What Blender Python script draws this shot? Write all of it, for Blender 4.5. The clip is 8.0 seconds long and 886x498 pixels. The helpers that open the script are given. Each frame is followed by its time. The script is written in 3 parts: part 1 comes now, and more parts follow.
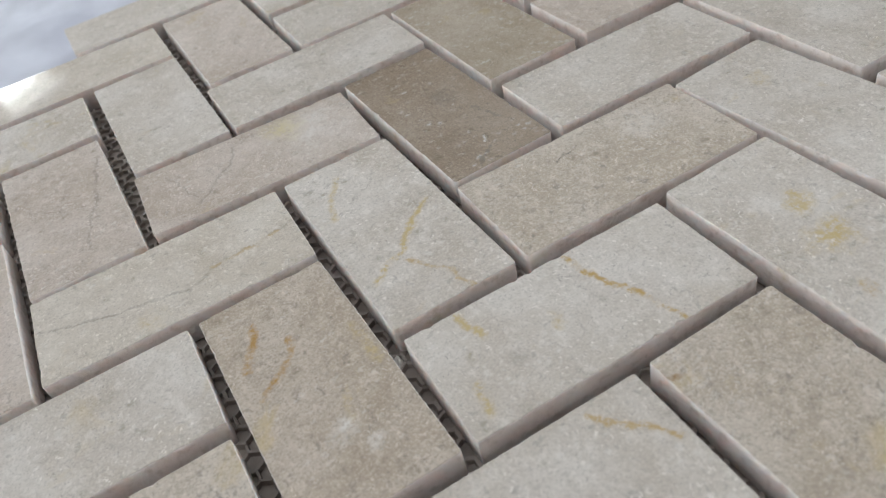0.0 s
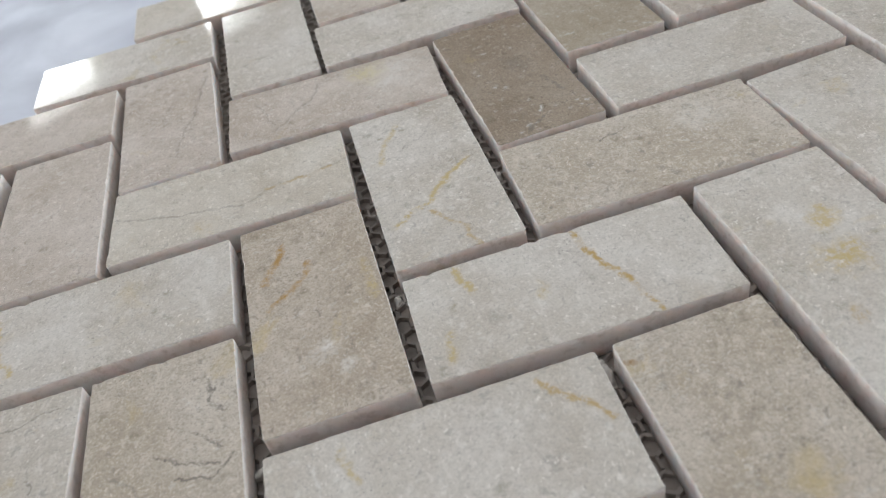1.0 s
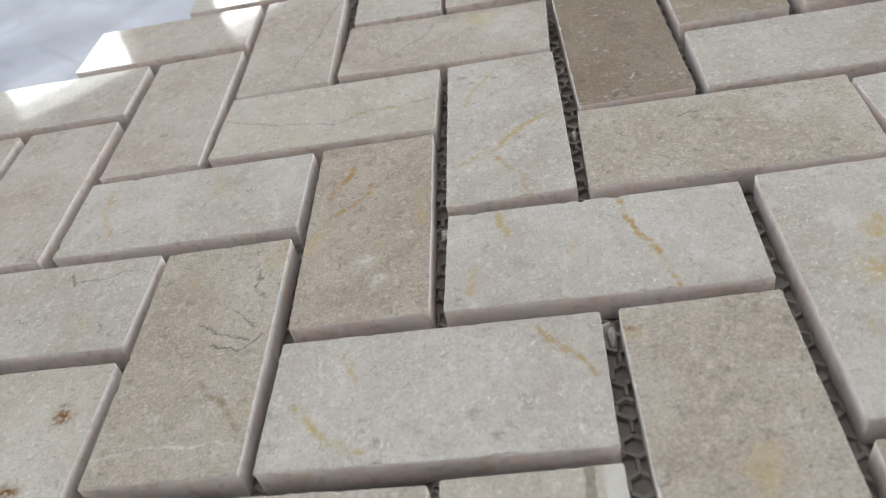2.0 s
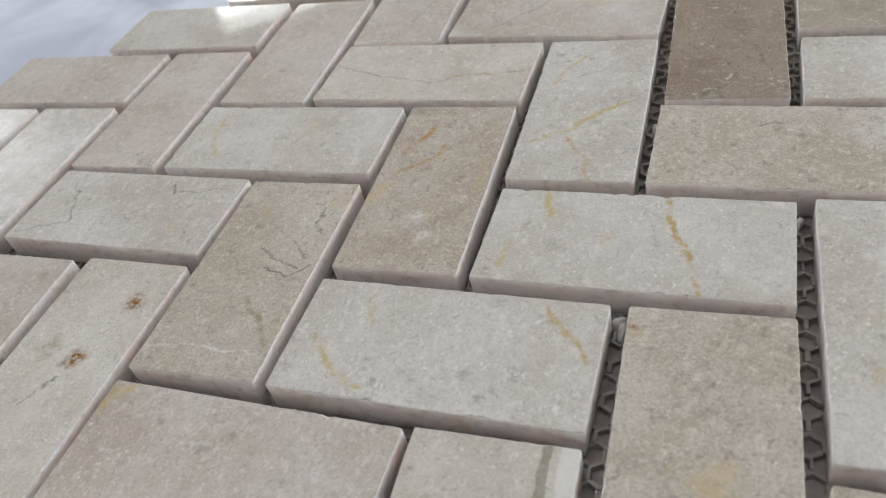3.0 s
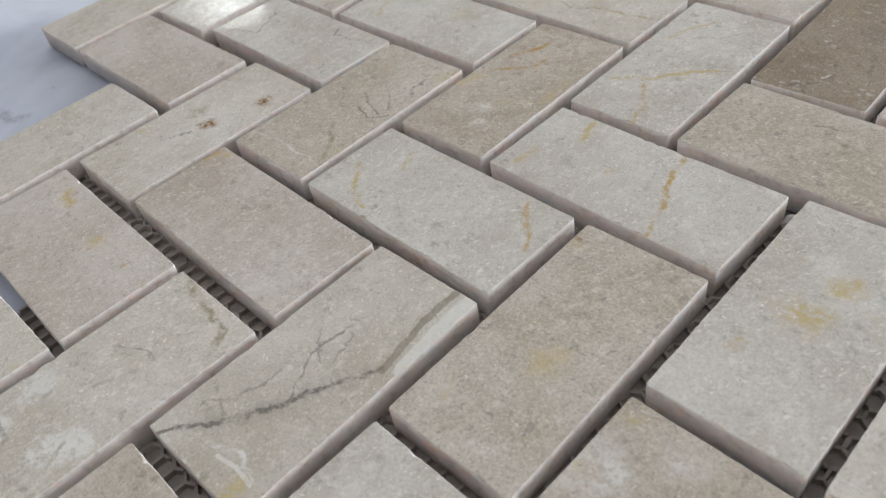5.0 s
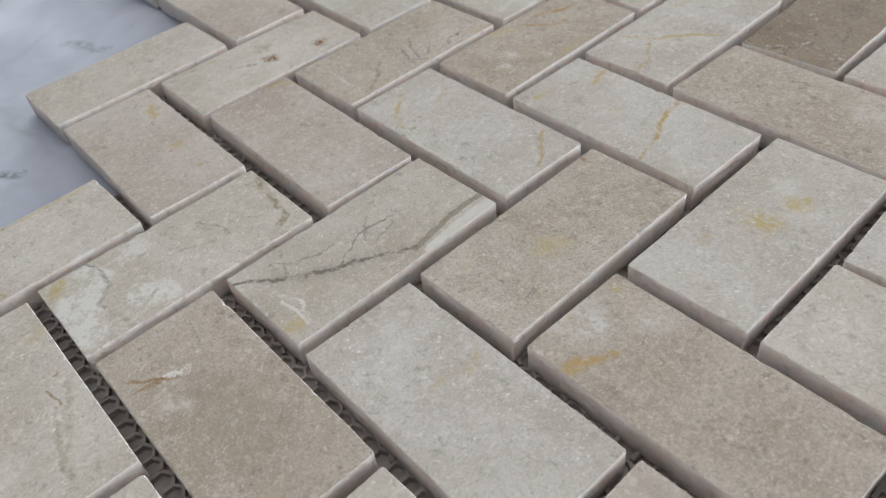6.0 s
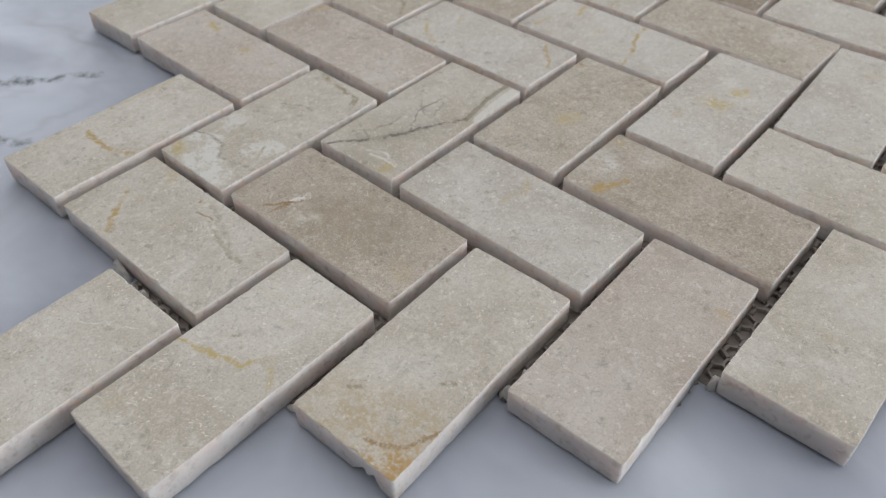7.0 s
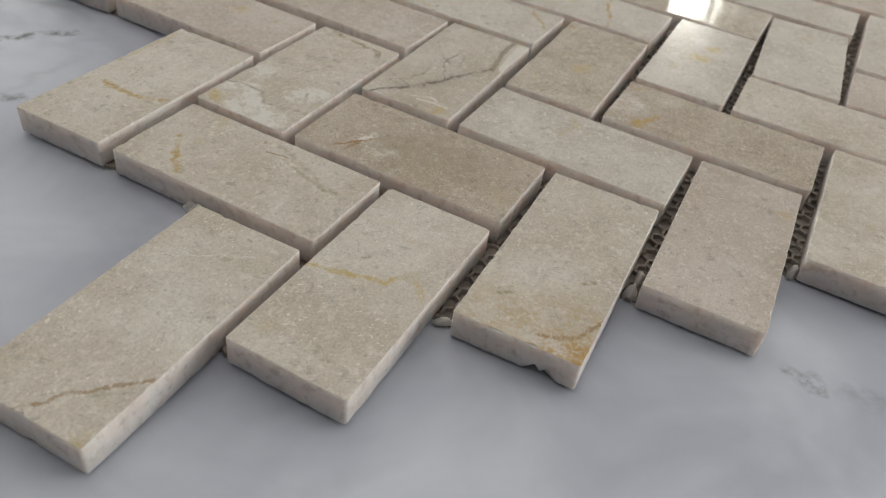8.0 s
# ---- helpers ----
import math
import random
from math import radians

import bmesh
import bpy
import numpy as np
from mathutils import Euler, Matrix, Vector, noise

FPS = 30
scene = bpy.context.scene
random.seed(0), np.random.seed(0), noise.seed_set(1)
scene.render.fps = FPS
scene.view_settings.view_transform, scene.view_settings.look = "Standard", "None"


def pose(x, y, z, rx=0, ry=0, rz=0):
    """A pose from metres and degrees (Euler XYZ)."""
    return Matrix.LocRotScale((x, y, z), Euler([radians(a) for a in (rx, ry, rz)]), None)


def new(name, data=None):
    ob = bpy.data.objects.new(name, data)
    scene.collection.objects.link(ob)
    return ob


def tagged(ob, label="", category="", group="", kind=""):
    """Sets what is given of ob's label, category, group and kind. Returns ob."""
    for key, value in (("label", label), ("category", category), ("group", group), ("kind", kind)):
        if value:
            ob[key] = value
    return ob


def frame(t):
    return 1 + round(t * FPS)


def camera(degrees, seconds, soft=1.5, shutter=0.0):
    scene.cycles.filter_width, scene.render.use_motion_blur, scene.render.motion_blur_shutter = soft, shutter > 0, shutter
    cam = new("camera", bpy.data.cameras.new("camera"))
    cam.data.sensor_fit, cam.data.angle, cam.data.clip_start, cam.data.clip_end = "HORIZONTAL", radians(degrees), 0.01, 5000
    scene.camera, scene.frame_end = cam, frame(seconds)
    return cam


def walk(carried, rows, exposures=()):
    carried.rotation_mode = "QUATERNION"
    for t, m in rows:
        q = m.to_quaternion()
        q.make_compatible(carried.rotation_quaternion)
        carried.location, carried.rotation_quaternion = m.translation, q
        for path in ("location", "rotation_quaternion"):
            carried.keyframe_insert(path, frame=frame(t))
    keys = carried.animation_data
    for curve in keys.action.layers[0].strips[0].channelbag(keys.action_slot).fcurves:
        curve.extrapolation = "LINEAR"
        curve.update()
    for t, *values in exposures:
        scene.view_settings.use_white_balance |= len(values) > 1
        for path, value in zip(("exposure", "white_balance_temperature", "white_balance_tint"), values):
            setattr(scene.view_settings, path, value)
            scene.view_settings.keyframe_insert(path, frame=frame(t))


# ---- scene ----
# The camera and its way
LENS = 59.63
PATH = [
    (0.0, -0.01711, 0.09716, 0.09123, 47.435, 10.689, -30.029),
    (0.5, -0.00691, 0.08876, 0.09039, 47.111, 11.038, -22.575),
    (1.0, 0.00160, 0.08293, 0.09092, 47.406, 11.036, -14.855),
    (1.5, 0.00885, 0.07738, 0.09075, 47.472, 11.103, -6.921),
    (2.0, 0.01816, 0.07349, 0.09002, 47.228, 10.832, 0.826),
    (2.2, 0.02157, 0.07284, 0.09060, 47.224, 11.013, 4.203),
    (3.3, 0.04438, 0.07253, 0.09239, 46.594, 10.757, 20.505),
    (3.5, 0.04865, 0.07256, 0.09291, 46.338, 10.430, 23.139),
    (4.0, 0.05862, 0.07334, 0.09490, 46.415, 10.222, 30.690),
    (4.5, 0.07171, 0.07371, 0.09460, 46.398, 9.628, 38.197),
    (4.7, 0.07743, 0.07255, 0.09461, 46.540, 9.256, 41.142),
    (5.8, 0.10256, 0.05679, 0.09853, 46.566, 6.779, 47.635),
    (6.0, 0.10607, 0.04841, 0.10109, 46.442, 6.240, 47.467),
    (6.5, 0.11391, 0.02244, 0.10680, 46.216, 3.901, 45.781),
    (7.0, 0.11964, -0.01259, 0.10973, 46.562, 0.550, 41.478),
    (7.5, 0.11045, -0.04253, 0.10285, 47.632, -3.631, 34.621),
    (8.0, 0.08393, -0.05784, 0.09332, 49.810, -6.472, 28.277),
]
cam = camera(LENS, 8.0, soft=1.22)
cam.data.dof.use_dof = True
cam.data.dof.focus_distance = 0.135
cam.data.dof.aperture_fstop = 34
walk(cam, [(t, pose(*p)) for t, *p in PATH],
     exposures=[(0, 0.0, 6500, 10), (6.7, 0.0, 6500, 10), (7.3, -0.05, 6750, 10), (8.0, -0.17, 7200, 10)])

# The sky outside, the daylight in the windows and the added overhead fill light
ROOM = Matrix.Rotation(radians(37), 4, "Z")  # the room stands askew to the sheet
world = bpy.data.worlds.new("sky")
scene.world = world
world.use_nodes = True
sky = world.node_tree.nodes.new("ShaderNodeTexSky")
sky.sky_type = "NISHITA"
sky.sun_disc = False
sky.sun_elevation = radians(40)
sky.sun_rotation = radians(150)
world.node_tree.links.new(sky.outputs[0], world.node_tree.nodes["Background"].inputs["Color"])
world.node_tree.nodes["Background"].inputs["Strength"].default_value = 0.1


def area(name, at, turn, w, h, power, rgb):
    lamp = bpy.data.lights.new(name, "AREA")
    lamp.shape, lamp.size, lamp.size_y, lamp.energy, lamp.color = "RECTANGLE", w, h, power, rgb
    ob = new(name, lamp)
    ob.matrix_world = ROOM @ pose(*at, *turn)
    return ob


DAY = (0.945, 0.98, 0.985)
area("window_daylight", (0.05, 2.36, 0.58), (-90, 0, 0), 2.86, 1.06, 172, DAY)
# Side fill from an unseen east opening, added to brighten sides turned to +x
area("window_daylight", (2.86, 0.4, 0.7), (0, 90, 0), 1.16, 2.56, 61, DAY)

# Overhead fill lamp, added without a known source; its ceiling opening is unseen too
area("overhead_fill", (-0.35, 0.85, 1.78), (0, 0, 0), 2.5, 1.9, 15.7, (1.0, 0.975, 0.905))

G = 0.025        # pitch of the pattern
JOINT = 0.0573   # half a joint, in pitches
TOP = 0.0062     # top of the tiles over the worktop
BACK = 0.0005    # thickness of the net under them
FLOOR, CEILING = -0.76, 1.70


# ---- materials ----
def shader(name):
    m = bpy.data.materials.new(name)
    m.use_nodes = True
    return m, m.node_tree, m.node_tree.nodes["Principled BSDF"]


def node(tree, kind, links=(), **values):
    """A node with its inputs set (by name or number) and its sockets linked."""
    n = tree.nodes.new(kind)
    for key, value in values.items():
        if key == "op":
            n.operation = value
        elif key == "blend":
            n.data_type, n.blend_type = "RGBA", value
        elif key.startswith("i"):
            n.inputs[int(key[1:])].default_value = value
        else:
            n.inputs[key.replace("_", " ")].default_value = value
    for place, socket in links:
        tree.links.new(socket, n.inputs[place])
    return n


def noise_at(tree, vector, scale, detail=2.0, rough=0.5, distort=0.0):
    return node(tree, "ShaderNodeTexNoise", [("Vector", vector)], Scale=scale, Detail=detail, Roughness=rough, Distortion=distort).outputs["Fac"]


def ramp(tree, value, lo, hi, a=0.0, b=1.0):
    return node(tree, "ShaderNodeMapRange", [(0, value)], i1=lo, i2=hi, i3=a, i4=b).outputs[0]


def mul(tree, a, b):
    if isinstance(b, float):
        return node(tree, "ShaderNodeMath", [(0, a)], op="MULTIPLY", i1=b).outputs[0]
    return node(tree, "ShaderNodeMath", [(0, a), (1, b)], op="MULTIPLY").outputs[0]


def mixed(tree, fac, a, b, blend="MIX"):
    """Colours a and b (sockets or triples) mixed by fac (socket or number)."""
    n = tree.nodes.new("ShaderNodeMix")
    n.data_type, n.blend_type = "RGBA", blend
    for place, v in ((0, fac), (6, a), (7, b)):
        if isinstance(v, (tuple, list)):
            n.inputs[place].default_value = (*v, 1)
        elif isinstance(v, (int, float)):
            n.inputs[place].default_value = v
        else:
            tree.links.new(v, n.inputs[place])
    return n.outputs[2]


def vein_group():
    """How near a place lies to the line from A to B: 1 on it, 0 at Width from it."""
    g = bpy.data.node_groups.new("vein_segment", "ShaderNodeTree")
    for name, kind in (("P", "NodeSocketVector"), ("A", "NodeSocketVector"), ("B", "NodeSocketVector"), ("Width", "NodeSocketFloat")):
        g.interface.new_socket(name, in_out="INPUT", socket_type=kind)
    g.interface.new_socket("Mask", in_out="OUTPUT", socket_type="NodeSocketFloat")
    i, o = g.nodes.new("NodeGroupInput"), g.nodes.new("NodeGroupOutput")

    def vec(op, links):
        return node(g, "ShaderNodeVectorMath", links, op=op)
    pa = vec("SUBTRACT", [(0, i.outputs[0]), (1, i.outputs[1])]).outputs[0]
    ba = vec("SUBTRACT", [(0, i.outputs[2]), (1, i.outputs[1])]).outputs[0]
    up = vec("DOT_PRODUCT", [(0, pa), (1, ba)]).outputs["Value"]
    down = node(g, "ShaderNodeMath", [(0, vec("DOT_PRODUCT", [(0, ba), (1, ba)]).outputs["Value"])], op="ADD", i1=1e-6).outputs[0]
    h = node(g, "ShaderNodeMath", [(0, up), (1, down)], op="DIVIDE")
    h.use_clamp = True
    along = node(g, "ShaderNodeVectorMath", [(0, ba), ("Scale", h.outputs[0])], op="SCALE").outputs[0]
    d = vec("LENGTH", [(0, vec("SUBTRACT", [(0, pa), (1, along)]).outputs[0])]).outputs["Value"]
    rel = node(g, "ShaderNodeMath", [(0, d), (1, i.outputs[3])], op="DIVIDE").outputs[0]
    g.links.new(ramp(g, rel, 1.0, 0.25), o.inputs[0])
    return g


VEIN = vein_group()

GOLD, RUST, AMBER = (0.50, 0.39, 0.19), (0.28, 0.165, 0.07), (0.46, 0.325, 0.145)
GREY, INK, OLIVE = (0.22, 0.205, 0.185), (0.14, 0.125, 0.112), (0.33, 0.28, 0.195)
BAND, SEAM = (0.70, 0.68, 0.64), (0.21, 0.175, 0.125)
PALE, MILK, SMOKE = (0.66, 0.64, 0.61), (0.69, 0.675, 0.645), (0.33, 0.30, 0.26)
TINTS = {
    "g": (0.540, 0.509, 0.475), "w": (0.545, 0.507, 0.458), "p": (0.505, 0.452, 0.412),
    "b": (0.450, 0.394, 0.338), "d": (0.285, 0.230, 0.180), "o": (0.375, 0.325, 0.265), "s": (0.500, 0.462, 0.412), "t": (0.475, 0.426, 0.372),
}


def marble_for(tint, features, seed, gloss=0.026):
    """Polished beige marble: clouds, grain, flecks, hairlines, and the veins and stains of its own tile.
    A feature: (colour, width, strength, points), in pitches from the tile's middle; one point is a stain."""
    rnd = random.Random(seed)
    m, t, b = shader("marble")
    co = t.nodes.new("ShaderNodeTexCoord").outputs["Object"]
    p = node(t, "ShaderNodeVectorMath", [(0, co)], op="SCALE", Scale=1 / G).outputs[0]
    q = node(t, "ShaderNodeVectorMath", [(0, p)], op="ADD", i1=[rnd.uniform(-40, 40) for _ in range(3)]).outputs[0]
    c = TINTS[tint]
    rough_grain = 1.45 if tint in "bdt" else 1.0   # the darker stone is coarser
    warm = (c[0] * 0.90, c[1] * 0.86, c[2] * 0.80)
    light = tuple(min(0.8, v * 1.10 + 0.02) for v in c)
    col = mixed(t, ramp(t, noise_at(t, q, 1.1, 3, 0.55, 0.6), 0.36, 0.66), warm, light)
    # mottling and crystals
    col = mixed(t, ramp(t, noise_at(t, q, 4.6, 5, 0.62, 0.7), 0.46, 0.68, 0.0, 0.36), col, (c[0] * 0.76, c[1] * 0.715, c[2] * 0.67))
    col = mixed(t, ramp(t, noise_at(t, q, 7.0, 5, 0.62, 1.2), 0.52, 0.66, 0.0, 0.34), col, tuple(min(0.85, v * 1.16 + 0.05) for v in c))
    fine = noise_at(t, q, 26, 4, 0.75)
    col = mixed(t, ramp(t, fine, 0.54, 0.67, 0.0, 0.34), col, tuple(v * 0.66 for v in c))
    jig = node(t, "ShaderNodeTexNoise", [("Vector", q)], Scale=9.0, Detail=3.0, Roughness=0.7).outputs["Color"]
    jig = node(t, "ShaderNodeVectorMath", [(0, q), (1, node(t, "ShaderNodeVectorMath", [(0, jig)], op="SCALE", Scale=0.13).outputs[0])], op="ADD").outputs[0]
    cells = node(t, "ShaderNodeTexVoronoi", [("Vector", node(t, "ShaderNodeVectorMath", [(0, jig)], op="MULTIPLY", i1=(1, 1.6, 1)).outputs[0])], Scale=11, Randomness=1.0)
    fleck = mul(t, ramp(t, cells.outputs["Distance"], 0.36, 0.16), ramp(t, noise_at(t, q, 5, 3), 0.46, 0.64))
    col = mixed(t, mul(t, fleck, 0.50), col, MILK)
    grain = ramp(t, noise_at(t, node(t, "ShaderNodeVectorMath", [(0, q)], op="MULTIPLY", i1=(1.0, 0.6, 1)).outputs[0], 17, 4, 0.65, 0.4), 0.55, 0.66, 0.0, 0.5)
    col = mixed(t, grain, col, tuple(min(0.85, v * 1.2 + 0.06) for v in c))
    pits = ramp(t, noise_at(t, q, 15, 2, 0.5, 0.8), 0.66 - 0.03 * rough_grain, 0.72, 0.0, 0.45 * rough_grain)
    col = mixed(t, pits, col, tuple(v * 0.55 for v in c))
    crystal = noise_at(t, q, 58, 3, 0.7)
    col = mixed(t, ramp(t, crystal, 0.54, 0.64, 0.0, 0.36 * rough_grain), col, tuple(v * 0.60 for v in c))
    col = mixed(t, ramp(t, crystal, 0.46, 0.36, 0.0, 0.32 * rough_grain), col, tuple(min(0.85, v * 1.28 + 0.05) for v in c))
    turned = node(t, "ShaderNodeVectorRotate", [("Vector", jig)], Angle=rnd.uniform(0, 6.28)).outputs[0]
    shards = node(t, "ShaderNodeTexVoronoi", [("Vector", node(t, "ShaderNodeVectorMath", [(0, turned)], op="MULTIPLY", i1=(1, 2.3, 1)).outputs[0])], Scale=15, Randomness=1.0)
    shard = mul(t, ramp(t, shards.outputs["Distance"], 0.24, 0.12), ramp(t, noise_at(t, q, 3.4, 3), 0.38, 0.58))
    col = mixed(t, mul(t, shard, 0.90), col, tuple(min(0.85, v * 1.25 + 0.08) for v in c))
    chip = node(t, "ShaderNodeTexVoronoi", [("Vector", node(t, "ShaderNodeVectorMath", [(0, turned)], op="MULTIPLY", i1=(2.1, 1, 1)).outputs[0])], Scale=19, Randomness=1.0)
    chip = mul(t, ramp(t, chip.outputs["Distance"], 0.20, 0.10), ramp(t, noise_at(t, q, 2.9, 3), 0.44, 0.62))
    col = mixed(t, mul(t, chip, 0.85), col, tuple(v * 0.58 for v in c))
    dots = node(t, "ShaderNodeTexVoronoi", [("Vector", jig)], Scale=6.5, Randomness=1.0)
    dot = mul(t, mul(t, ramp(t, dots.outputs["Distance"], 0.30, 0.12), ramp(t, noise_at(t, q, 2.3, 2), 0.46, 0.60)), ramp(t, noise_at(t, q, 30, 3, 0.7), 0.40, 0.58))
    col = mixed(t, mul(t, dot, 0.78), col, (c[0] * 0.60, c[1] * 0.585, c[2] * 0.52))
    # hairlines and faint yellow clouds
    line = node(t, "ShaderNodeMath", [(0, noise_at(t, q, 1.3, 4, 0.55, 0.8))], op="SUBTRACT", i1=0.5).outputs[0]
    line = node(t, "ShaderNodeMath", [(0, line)], op="ABSOLUTE").outputs[0]
    hair = mul(t, ramp(t, line, 0.006, 0.0), ramp(t, noise_at(t, q, 1.7, 2), 0.55, 0.72))
    col = mixed(t, mul(t, hair, rnd.uniform(0.1, 0.5)), col, GREY)
    cloud = ramp(t, noise_at(t, q, 2.1, 5, 0.65, 0.5), 0.62, 0.76, 0.0, rnd.choice((0.2, 0.35, 0.6)))
    col = mixed(t, cloud, col, GOLD)
    # the veins of this tile
    wob = node(t, "ShaderNodeTexNoise", [("Vector", q)], Scale=3.2, Detail=6.0, Roughness=0.68).outputs["Color"]
    wob = node(t, "ShaderNodeVectorMath", [(0, wob)], op="SUBTRACT", i1=(0.5, 0.5, 0.5)).outputs[0]
    flat = node(t, "ShaderNodeVectorMath", [(0, p)], op="MULTIPLY", i1=(1, 1, 0)).outputs[0]
    lines = node(t, "ShaderNodeVectorMath", [(0, flat), (1, node(t, "ShaderNodeVectorMath", [(0, wob)], op="MULTIPLY", i1=(0.24, 0.24, 0)).outputs[0])], op="ADD").outputs[0]
    straight = node(t, "ShaderNodeVectorMath", [(0, flat), (1, node(t, "ShaderNodeVectorMath", [(0, wob)], op="MULTIPLY", i1=(0.09, 0.09, 0)).outputs[0])], op="ADD").outputs[0]
    blots = node(t, "ShaderNodeVectorMath", [(0, flat), (1, node(t, "ShaderNodeVectorMath", [(0, wob)], op="MULTIPLY", i1=(0.42, 0.42, 0)).outputs[0])], op="ADD").outputs[0]
    broken = mul(t, ramp(t, noise_at(t, q, 5, 5, 0.78), 0.38, 0.58, 0.25, 1.0), ramp(t, noise_at(t, q, 24, 4, 0.7), 0.40, 0.56, 0.45, 1.15))
    for colour, width, strength, points in features:
        mask = None
        ends = list(zip(points, points[1:])) or [(points[0], points[0])]
        for a, e in ends:
            n = t.nodes.new("ShaderNodeGroup")
            n.node_tree = VEIN
            t.links.new(straight if colour in (BAND, SEAM) else lines if len(points) > 1 else blots, n.inputs[0])
            n.inputs[1].default_value, n.inputs[2].default_value, n.inputs[3].default_value = (*a, 0), (*e, 0), width * (0.70 if len(points) > 1 else 1.0)
            mask = n.outputs[0] if mask is None else node(t, "ShaderNodeMath", [(0, mask), (1, n.outputs[0])], op="MAXIMUM").outputs[0]
        if len(points) > 1 and colour in (INK, RUST, GREY):   # cracks are crisp
            mask = mul(t, ramp(t, mask, 0.42, 0.85), ramp(t, broken, 0.15, 0.75, 0.1, 0.85))
        elif colour in (BAND, SEAM):   # bands and their seams have straight, clean borders
            mask = mul(t, ramp(t, mask, 0.10, 0.35), ramp(t, broken, 0.1, 0.7, 0.72, 1.0))
        elif colour is MILK:   # milky patches end sharply
            mask = mul(t, ramp(t, mask, 0.12, 0.45), ramp(t, broken, 0.32, 0.75, 0.12, 0.95))
        else:
            mask = mul(t, mask, ramp(t, broken, 0.25, 0.95, 0.10, 1.15))
        col = mixed(t, mul(t, mask, float(strength)), col, colour)
    t.links.new(col, b.inputs["Base Color"])
    up = node(t, "ShaderNodeSeparateXYZ", [(0, t.nodes.new("ShaderNodeNewGeometry").outputs["True Normal"])]).outputs[2]
    rough = ramp(t, noise_at(t, q, 12, 3, 0.6), 0.3, 0.75, gloss * 0.7, gloss * 1.6)
    rough = node(t, "ShaderNodeMath", [(0, rough), (1, ramp(t, up, 0.999, 0.95, 0.0, 0.75))], op="MAXIMUM").outputs[0]   # the arris is not polished
    t.links.new(rough, b.inputs["Roughness"])
    b.inputs["Specular IOR Level"].default_value = 0.20
    bump = node(t, "ShaderNodeBump", [("Height", fine)], Strength=0.02, Distance=0.0001)
    t.links.new(bump.outputs[0], b.inputs["Normal"])
    return m


def sawn_marble():
    m, t, b = shader("sawn_marble")
    co = t.nodes.new("ShaderNodeTexCoord").outputs["Object"]
    rnd = t.nodes.new("ShaderNodeObjectInfo").outputs["Random"]
    q = node(t, "ShaderNodeVectorMath", [(0, co), (1, node(t, "ShaderNodeVectorMath", [(0, node(t, "ShaderNodeCombineXYZ", [(0, rnd), (1, rnd)]).outputs[0])], op="SCALE", Scale=3.0).outputs[0])], op="ADD").outputs[0]
    col = mixed(t, ramp(t, noise_at(t, q, 90, 4, 0.6), 0.3, 0.7), (0.65, 0.595, 0.57), (0.75, 0.70, 0.68))
    col = mixed(t, ramp(t, noise_at(t, q, 600, 3, 0.6), 0.52, 0.70, 0.0, 0.45), col, (0.38, 0.32, 0.28))
    col = mixed(t, ramp(t, noise_at(t, q, 130, 4, 0.6), 0.64, 0.74, 0.0, 0.4), col, GOLD)
    col = mixed(t, ramp(t, noise_at(t, q, 210, 4, 0.65), 0.58, 0.68, 0.0, 0.6), col, (0.76, 0.74, 0.72))
    t.links.new(col, b.inputs["Base Color"])
    b.inputs["Roughness"].default_value = 0.7
    b.inputs["Specular IOR Level"].default_value = 0.2
    b.inputs["Subsurface Weight"].default_value = 0.85
    b.inputs["Subsurface Radius"].default_value = (1.0, 0.82, 0.72)
    b.inputs["Subsurface Scale"].default_value = 0.004
    bump = node(t, "ShaderNodeBump", [("Height", noise_at(t, q, 900, 4, 0.65))], Strength=0.6, Distance=0.00025)
    t.links.new(bump.outputs[0], b.inputs["Normal"])
    return m


